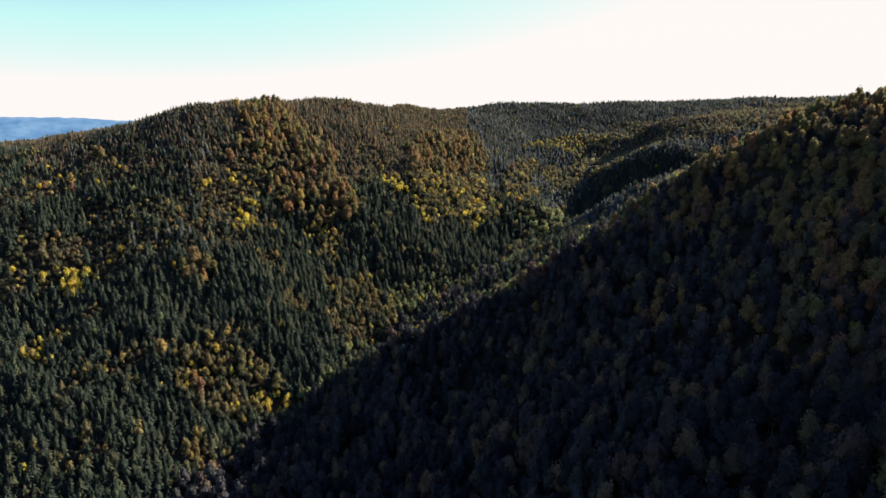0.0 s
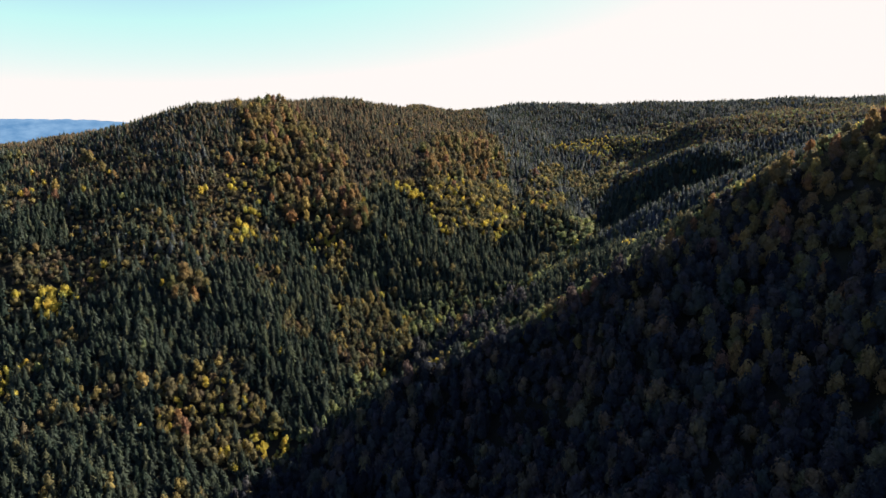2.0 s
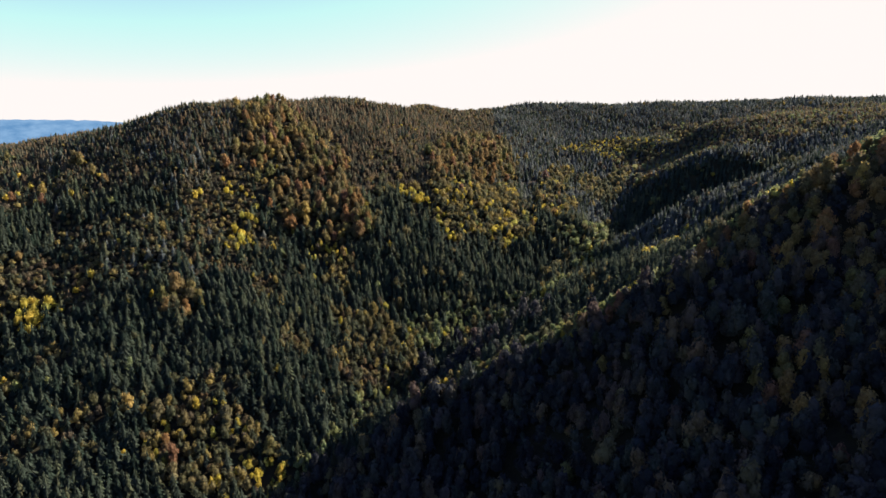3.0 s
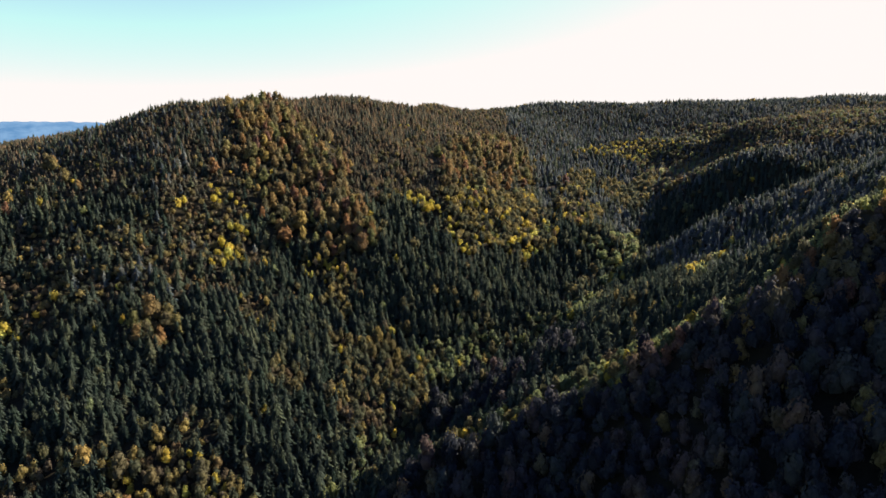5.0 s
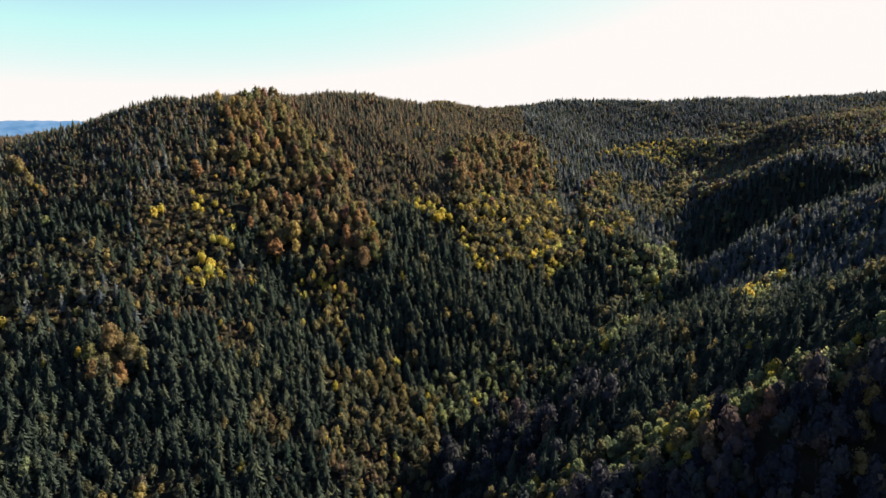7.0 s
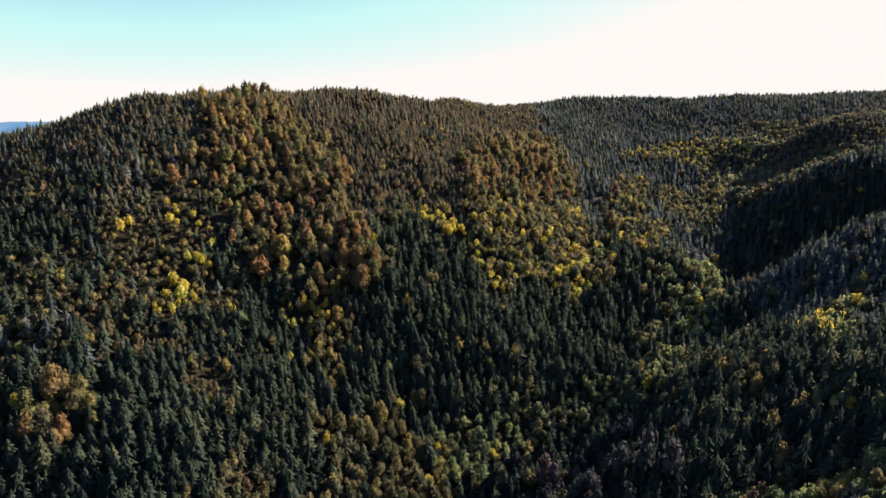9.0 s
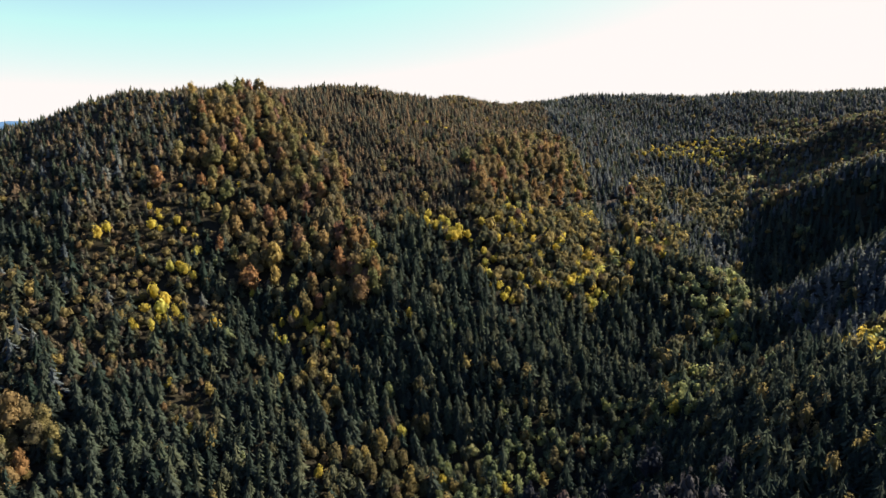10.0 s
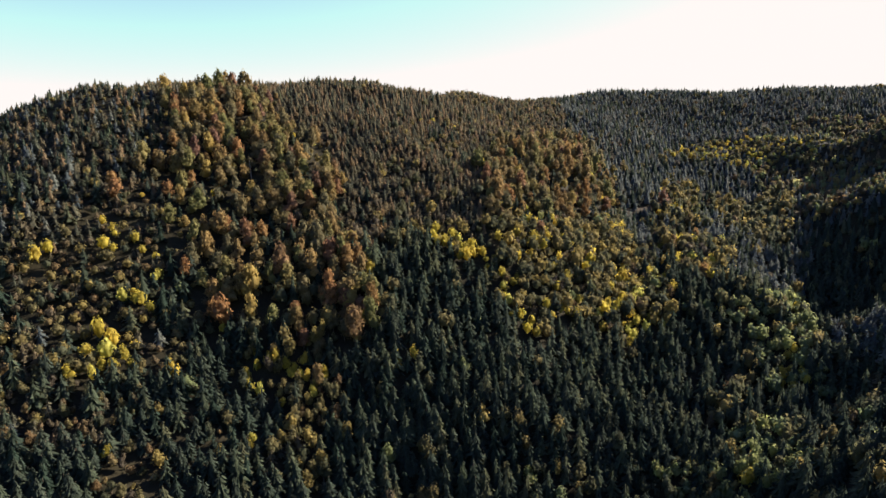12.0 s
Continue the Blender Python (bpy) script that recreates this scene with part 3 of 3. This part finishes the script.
BALL = np.array([(-1, GOLDEN, 0), (1, GOLDEN, 0), (-1, -GOLDEN, 0), (1, -GOLDEN, 0), (0, -1, GOLDEN), (0, 1, GOLDEN), (0, -1, -GOLDEN), (0, 1, -GOLDEN), (GOLDEN, 0, -1), (GOLDEN, 0, 1), (-GOLDEN, 0, -1), (-GOLDEN, 0, 1)]) / 1.902
BALL_FACES = [(0, 11, 5), (0, 5, 1), (0, 1, 7), (0, 7, 10), (0, 10, 11), (1, 5, 9), (5, 11, 4), (11, 10, 2), (10, 7, 6), (7, 1, 8), (3, 9, 4), (3, 4, 2), (3, 2, 6), (3, 6, 8), (3, 8, 9), (4, 9, 5), (2, 4, 11), (6, 2, 10), (8, 6, 7), (9, 8, 1)]


def crown(domes, sprays, seed, size, low=0.25, tall=0.42):
    """A broadleaf's crown, one unit high and about one unit in radius: a few shaded bosses of foliage, widest below the middle, under a ragged cover of many small sprays of leaves, with gaps at the outline."""
    rng = np.random.default_rng(seed)
    verts, faces = [], []
    bosses = []
    for i in range(domes):
        f = i / max(1, domes - 1) if domes > 1 else 0.5
        a, out = i * 2.4 + rng.uniform(-0.5, 0.5), (0.0 if domes == 1 else 0.36 * (1.0 - 0.75 * f) * rng.uniform(0.7, 1.2))
        mid = low + tall + (0.97 - low - 2 * tall) * f if domes > 1 else (low + 0.97) / 2
        bosses.append((out * math.cos(a), out * math.sin(a), mid, rng.uniform(0.62, 0.78) * (1.0 - 0.32 * f) if domes > 1 else 0.86, tall if domes > 1 else (0.97 - low) / 2))
    for cx, cy, cz, r, up in bosses:
        b = len(verts)
        turned = BALL @ np.array(Euler((rng.random() * 6, rng.random() * 6, 0)).to_matrix())
        verts += [tuple(p) for p in turned * (rng.uniform(0.66, 0.92, (12, 1)) * np.array([r, r, up])) + (cx, cy, cz)]
        faces += [tuple(b + i for i in f) for f, m in zip(BALL_FACES, turned[np.array(BALL_FACES)].mean(1)) if m[2] > -0.6]
        lumps = rng.normal(0, 1, (7, 3))
        lumps /= np.linalg.norm(lumps, axis=1)[:, None]
        for k in range(sprays):
            n = rng.normal(0, 1, 3)
            n[2] = abs(n[2]) * 0.95 - 0.35
            n /= np.linalg.norm(n)
            swell = 0.84 + 0.26 * max(0.0, float((lumps @ n).max()) - 0.55) / 0.45
            p = np.array([cx, cy, cz]) + n * np.array([r, r, up]) * swell * rng.uniform(0.9, 1.1)
            face = n + rng.normal(0, 0.42, 3)
            face /= np.linalg.norm(face)
            e = np.cross(face, (0.3, 0.2, 1.0))
            e /= np.linalg.norm(e)
            g, spin, b = np.cross(face, e), rng.random() * 6.28, len(verts)
            for q in range(3):
                w = e * math.cos(spin + q * 2.09) + g * math.sin(spin + q * 2.09)
                verts.append(tuple(p + w * size * rng.uniform(0.55, 1.1) * np.array([1, 1, 0.42])))
            faces.append((b, b + 1, b + 2))
    return np.array(verts), np.array(faces)


def trunk_shape(sides=6):
    """A tapered trunk one unit high, a little bent, with a flared foot and three limbs."""
    verts, faces = [], []

    def limb(line, sides):
        base = len(verts)
        for (px, py, pz, r) in line:
            for j in range(sides):
                a = j * 2 * math.pi / sides
                verts.append((px + r * math.cos(a), py + r * math.sin(a), pz))
        for i in range(len(line) - 1):
            for j in range(sides):
                a, b = base + i * sides + j, base + i * sides + (j + 1) % sides
                faces.append((a, b, b + sides))
                faces.append((a, b + sides, a + sides))

    limb([(0, 0, -0.08, 0.034), (0, 0, 0.02, 0.020), (0.006, 0.004, 0.3, 0.016), (-0.004, 0.006, 0.6, 0.011), (0.004, 0, 0.92, 0.004)], sides)
    for a in (0.4, 2.6, 4.6):
        limb([(0, 0, 0.34, 0.009), (0.07 * math.cos(a), 0.07 * math.sin(a), 0.46, 0.007), (0.15 * math.cos(a), 0.15 * math.sin(a), 0.62, 0.003)], 4)
    return np.array(verts), np.array(faces)


NEEDLE, SMALL = ("spruce", "pine", "haze_conifer"), ("olive", "gold", "willow", "russet")
NEARBY, MIDDLE, FAR, CLOSE = {}, {}, {}, {}
for n, kind in enumerate(TONES):
    if kind in NEEDLE:
        full = 0.6 if kind == "pine" else 0.75
        CLOSE[kind] = [conifer(170, 300 + 10 * n + i, full, 0.40, True) for i in range(6)]
        NEARBY[kind] = [conifer(54, 400 + 10 * n + i, full, 0.42, True) for i in range(12)]
        MIDDLE[kind] = [conifer(38, 100 + 10 * n + i, full, 0.52) for i in range(12)]
        FAR[kind] = [conifer(15, 200 + 10 * n + i, full, 0.6) for i in range(9)]
    elif kind in SMALL:
        CLOSE[kind] = [crown(3, 130, 300 + 10 * n + i, 0.13, 0.16, 0.27) for i in range(6)]
        NEARBY[kind] = [crown(2, 48, 400 + 10 * n + i, 0.17, 0.16, 0.30) for i in range(12)]
        MIDDLE[kind] = [crown(1, 42, 100 + 10 * n + i, 0.25, 0.16) for i in range(12)]
        FAR[kind] = [crown(1, 14, 200 + 10 * n + i, 0.36, 0.16) for i in range(8)]
    else:
        CLOSE[kind] = [crown(5, 90, 300 + 10 * n + i, 0.12, 0.14, 0.20) for i in range(6)]
        NEARBY[kind] = [crown(4, 52, 400 + 10 * n + i, 0.15, 0.14, 0.22) if kind == "beech" else crown(3, 42, 400 + 10 * n + i, 0.17, 0.14, 0.25) for i in range(12)]
        MIDDLE[kind] = [crown(4, 44, 100 + 10 * n + i, 0.16, 0.14, 0.22) if kind == "beech" else crown(2, 32, 100 + 10 * n + i, 0.22, 0.15, 0.30) for i in range(12)]
        FAR[kind] = [crown(3, 22, 200 + 10 * n + i, 0.22, 0.16, 0.25) for i in range(6)]


def grown(kind, x, y, rng):
    """Heights and radii for trees at these places: lower on the upper slopes and towards the edges of a stand."""
    h, r, vary = SIZES[kind]
    grow = np.clip(rng.normal(1.0, vary, x.shape), 0.5, 1.5)
    grow = grow * (1.0 + 0.14 * np.sin(x / 33 + 1.1 * np.sin(y / 47)) * np.sin(y / 40))
    if kind in ("spruce", "haze_conifer"):
        grow = grow * (1.0 - 0.42 * np.clip((land(x, y) - 140) / 100, 0, 1))
    elif kind == "shade_dark":
        grow = grow * (1.0 - 0.48 * np.clip((land(x, y) - 150) / 60, 0, 1))
    elif kind == "beech":
        grow = grow * (1.0 - 0.18 * np.clip((land(x, y) - 215) / 60, 0, 1))
    elif kind in SMALL:
        grow = grow * (1.0 - 0.38 * np.clip((land(x, y) - 165) / 60, 0, 1))
        if kind in ("olive", "russet"):  # young regrowth on the west flank
            grow = grow * (1.0 - 0.34 * np.clip((-180 - x) / 30, 0, 1) * (y > 560))
    return h * grow, r * grow ** 0.7 * rng.uniform(0.85, 1.15, x.shape)


def planted(shapes, x, y, high, wide, rng):
    """Many trees as one array of places and triangles, each turned, leaned and stretched in its own way."""
    verts, faces, tones, base = [], [], [], 0
    which = rng.integers(0, len(shapes), len(x))
    for i, (v, f) in enumerate(shapes):
        s = which == i
        n = int(s.sum())
        if not n:
            continue
        a, lean = rng.uniform(0, 2 * math.pi, n), rng.normal(0, 0.025, (n, 2))
        c, sn = np.cos(a)[:, None], np.sin(a)[:, None]
        px, py, pz = v[:, 0][None] * wide[s][:, None], v[:, 1][None] * wide[s][:, None], v[:, 2][None] * high[s][:, None]
        out = np.stack([px * c - py * sn + x[s][:, None] + lean[:, :1] * pz, px * sn + py * c + y[s][:, None] + lean[:, 1:] * pz, pz + land(x[s], y[s])[:, None] - 0.3], -1)
        verts.append(out.reshape(-1, 3))
        faces.append((f[None] + (base + np.arange(n) * len(v))[:, None, None]).reshape(-1, 3))
        tones.append(np.repeat(rng.random(n), len(f)))
        base += n * len(v)
    return np.concatenate(verts), np.concatenate(faces), np.concatenate(tones)


WOOD_WORDS = {
    "spruce": ("spruce_wood", "dense dark green spruce wood covering the slopes", "conifers"),
    "haze_conifer": ("fir_wood", "grey-green firs on the far plateau and spurs", "conifers"),
    "pine": ("pine_wood", "close olive-brown conifers on the upper hillside", "conifers"),
    "beech": ("beech_wood", "tall beeches in brown and rust autumn leaf", "broadleaf trees"),
    "olive": ("oak_wood", "olive-green broadleaf trees turning brown", "broadleaf trees"),
    "gold": ("birch_wood", "bright yellow autumn birches among the spruces", "broadleaf trees"),
    "willow": ("willow_wood", "grey-green broadleaf trees along the creek", "broadleaf trees"),
    "russet": ("rowan_wood", "small russet-brown broadleaf trees on the slopes", "broadleaf trees"),
    "shade_dark": ("hornbeam_wood", "dull brown-green hornbeams on the steep spur", "broadleaf trees"),
}
TREE_WORDS = {
    "spruce": ("spruce_tree", "tall dark green spruce on the hillside", "conifer"),
    "haze_conifer": ("fir_tree", "grey-green fir on the far spur", "conifer"),
    "pine": ("pine_tree", "slender olive-brown conifer on the hillside", "conifer"),
    "beech": ("beech_tree", "large beech with brown autumn leaves", "tree"),
    "olive": ("oak_tree", "rounded olive-green broadleaf tree turning brown", "tree"),
    "gold": ("birch_tree", "bright yellow birch in autumn leaf", "tree"),
    "willow": ("willow_tree", "grey-green willow with a lumpy round crown", "tree"),
    "russet": ("rowan_tree", "small russet-brown tree on the slope", "tree"),
    "shade_dark": ("hornbeam_tree", "dull brown-green hornbeam on the steep spur", "tree"),
}
HOW_MANY = {"spruce": 280, "haze_conifer": 0, "pine": 0, "beech": 40, "olive": 140, "gold": 50, "willow": 120, "shade_dark": 240, "russet": 30}
TRUNK = mesh_of("trunk", *trunk_shape(), BARK)


def parted(name, me, parent):
    ob = new(name, me)
    ob.parent = parent
    return ob


def single_trees(kind, x, y, high, wide, rng):
    """Trees of the nearest stretch, each a thing with its trunk and crown."""
    name, label, category = TREE_WORDS[kind]
    crowns = [mesh_of("crown", v, f, TREE_LEAVES[kind], None, kind not in NEEDLE) for v, f in CLOSE[kind]]
    for i, (px, py, h, w, pz) in enumerate(zip(x, y, high, wide, land(x, y))):
        tree = new(name)
        tree.empty_display_size = 1.0
        tree.matrix_world = Matrix.LocRotScale((px, py, pz - 0.3), Euler((rng.normal(0, 0.02), rng.normal(0, 0.02), rng.uniform(0, 6.28))), (1, 1, 1))
        parted("trunk", TRUNK, tree).scale = (h, h, h)
        parted("crown", crowns[i % len(crowns)], tree).scale = (w, w, h)
        tagged(tree, label, category, name.replace("_tree", "s") + " of the valley")


rng = np.random.default_rng(5)
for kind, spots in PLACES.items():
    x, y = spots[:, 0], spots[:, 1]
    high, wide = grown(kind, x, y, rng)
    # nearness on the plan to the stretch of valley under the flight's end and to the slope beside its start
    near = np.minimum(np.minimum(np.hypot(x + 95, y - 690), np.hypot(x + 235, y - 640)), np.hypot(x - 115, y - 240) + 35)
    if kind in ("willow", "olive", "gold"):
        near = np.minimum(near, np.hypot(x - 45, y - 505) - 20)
    elif kind == "shade_dark":
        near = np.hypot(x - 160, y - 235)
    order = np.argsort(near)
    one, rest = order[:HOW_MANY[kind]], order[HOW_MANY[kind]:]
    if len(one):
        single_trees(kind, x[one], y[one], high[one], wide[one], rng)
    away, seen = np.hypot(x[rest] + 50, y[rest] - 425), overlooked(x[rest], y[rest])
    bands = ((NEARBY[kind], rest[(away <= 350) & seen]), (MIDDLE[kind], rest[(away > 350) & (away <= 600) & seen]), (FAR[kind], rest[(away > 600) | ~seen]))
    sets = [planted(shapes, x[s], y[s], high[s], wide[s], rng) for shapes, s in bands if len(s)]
    shift = np.cumsum([0] + [len(s[0]) for s in sets])
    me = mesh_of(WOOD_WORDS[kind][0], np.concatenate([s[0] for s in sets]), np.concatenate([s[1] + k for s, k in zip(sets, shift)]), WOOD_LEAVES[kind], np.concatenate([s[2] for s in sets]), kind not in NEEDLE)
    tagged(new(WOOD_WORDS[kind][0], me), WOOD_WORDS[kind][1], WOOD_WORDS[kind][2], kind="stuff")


# ---- the forest track on the hillside, its felled logs, and bleached dead trunks ----
def track_mesh(line, wide):
    """A bench cut into the slope: level across, with a crowned middle, two worn ruts and earth banks up and down the hill."""
    pts = []
    for (ax, ay), (bx, by) in zip(line, line[1:]):
        pts += [(ax + (bx - ax) * k / 8, ay + (by - ay) * k / 8) for k in range(8)]
    pts.append(line[-1])
    profile = [(-1.1, -1.6), (-0.55, 0.35), (-0.38, 0.28), (-0.22, 0.40), (0.0, 0.45), (0.22, 0.40), (0.38, 0.28), (0.55, 0.38), (0.9, 1.7), (1.25, 1.3)]
    verts = []
    for i, (x, y) in enumerate(pts):
        nx, ny = pts[min(i + 1, len(pts) - 1)][0] - pts[max(i - 1, 0)][0], pts[min(i + 1, len(pts) - 1)][1] - pts[max(i - 1, 0)][1]
        d = math.hypot(nx, ny)
        sx, sy = -ny / d, nx / d
        z = float(land(x, y))
        for u, dz in profile:
            verts.append((x + sx * u * wide, y + sy * u * wide, z + dz + 0.15 * math.sin(i * 1.7 + u * 4)))
    w = len(profile)
    i = (np.arange(len(pts) - 1)[:, None] * w + np.arange(w - 1)).ravel()
    return mesh_of("forest_track", np.array(verts), np.stack([i, i + 1, i + w + 1, i + w], -1), TRACK)


tagged(new("forest_track", track_mesh([(50, 972), (66, 991), (77, 1005), (90, 1014), (102, 1020), (114, 1027), (128, 1044)], 0.85)), "pale earth forest track cut across the hillside", "track", kind="structure")


def stem_mesh(name, length, foot, tip, seed, stubs, mat):
    """A bare stem along z, slightly crooked and ragged at its broken top, with short stubs of branches."""
    rng = np.random.default_rng(seed)
    verts, faces = [], []

    def tube(line, sides):
        base = len(verts)
        for p, r in line:
            for j in range(sides):
                a = j * 2 * math.pi / sides
                verts.append((p[0] + r * math.cos(a) * rng.uniform(0.88, 1.12), p[1] + r * math.sin(a) * rng.uniform(0.88, 1.12), p[2]))
        for i in range(len(line) - 1):
            for j in range(sides):
                a, b = base + i * sides + j, base + i * sides + (j + 1) % sides
                faces.extend([(a, b, b + sides), (a, b + sides, a + sides)])
        verts.append((line[-1][0][0], line[-1][0][1], line[-1][0][2] + line[-1][1] * 1.2))
        top = base + (len(line) - 1) * sides
        faces.extend([(top + j, top + (j + 1) % sides, len(verts) - 1) for j in range(sides)])
        verts.append((line[0][0][0], line[0][0][1], line[0][0][2]))
        faces.extend([(base + (j + 1) % sides, base + j, len(verts) - 1) for j in range(sides)])

    steps = 7
    line = [((rng.normal(0, 0.012) * length * k / steps, rng.normal(0, 0.012) * length * k / steps, length * k / steps), foot + (tip - foot) * k / steps) for k in range(steps + 1)]
    tube(line, 8)
    for _ in range(stubs):
        f, a = rng.uniform(0.35, 0.95), rng.random() * 6.28
        c, s, reach = math.cos(a), math.sin(a), rng.uniform(0.06, 0.16) * length * (1.1 - f)
        z = f * length
        tube([((0, 0, z), 0.10), ((c * reach * 0.6, s * reach * 0.6, z + reach * 0.25), 0.07), ((c * reach, s * reach, z + reach * 0.5), 0.03)], 4)
    return mesh_of(name, np.array(verts), np.array(faces), mat)


SNAG_SHAPES = [stem_mesh("dead_tree", 13.0, 0.38, 0.12, 40 + i, 9, PALE_WOOD) for i in range(3)]
LOG_SHAPES = [stem_mesh("felled_log", 7.0, 0.30, 0.20, 60 + i, 2, GREY_LOG) for i in range(3)]
rng = np.random.default_rng(21)


def dead_tree(i, x, y, size):
    ob = new("dead_tree", SNAG_SHAPES[i % 3])
    ob.matrix_world = Matrix.LocRotScale((x, y, float(land(x, y)) - 0.4), Euler((rng.normal(0, 0.04), rng.normal(0, 0.04), rng.uniform(0, 6.28))), (size, size, size))
    tagged(ob, "bare bleached trunk of a dead tree, still standing", "dead tree", "dead trees on the hillside")


def felled_log(i, x, y, turn):
    ob = new("felled_log", LOG_SHAPES[i % 3])
    ends = [float(land(x + k * math.cos(turn), y + k * math.sin(turn))) for k in (0, 6.5)]
    tilt = math.atan2(ends[1] - ends[0], 6.5)
    ob.matrix_world = Matrix.Translation((x, y, ends[0] + 0.3)) @ Euler((0, 0, turn)).to_matrix().to_4x4() @ Euler((0, math.pi / 2 - tilt, 0)).to_matrix().to_4x4()
    tagged(ob, "grey felled log lying beside the forest track", "log", "logs beside the track")


for i, (x, y, size) in enumerate([(-221, 873, 1.15), (-229, 880, 0.8), (-100, 1013, 1.1), (-94, 1009, 0.9), (-104, 1018, 0.7), (0, 1123, 0.95), (-65, 1029, 0.8), (60, 1004, 0.8), (98, 1034, 0.75),
                                  (-208, 1007, 0.8), (-35, 1040, 0.8), (-22, 1020, 0.7), (288, 1070, 0.9), (-190, 985, 0.7), (-310, 949, 1.00), (-259, 906, 0.80), (238, 976, 0.90), (-244, 618, 0.80)]):
    dead_tree(i, x, y, size)
for i in range(16):
    along_it = i / 15
    felled_log(i, 66 + 46 * along_it + rng.normal(0, 1.5), 996 + 34 * along_it + rng.uniform(0, 9), 0.72 + rng.normal(0, 0.35))
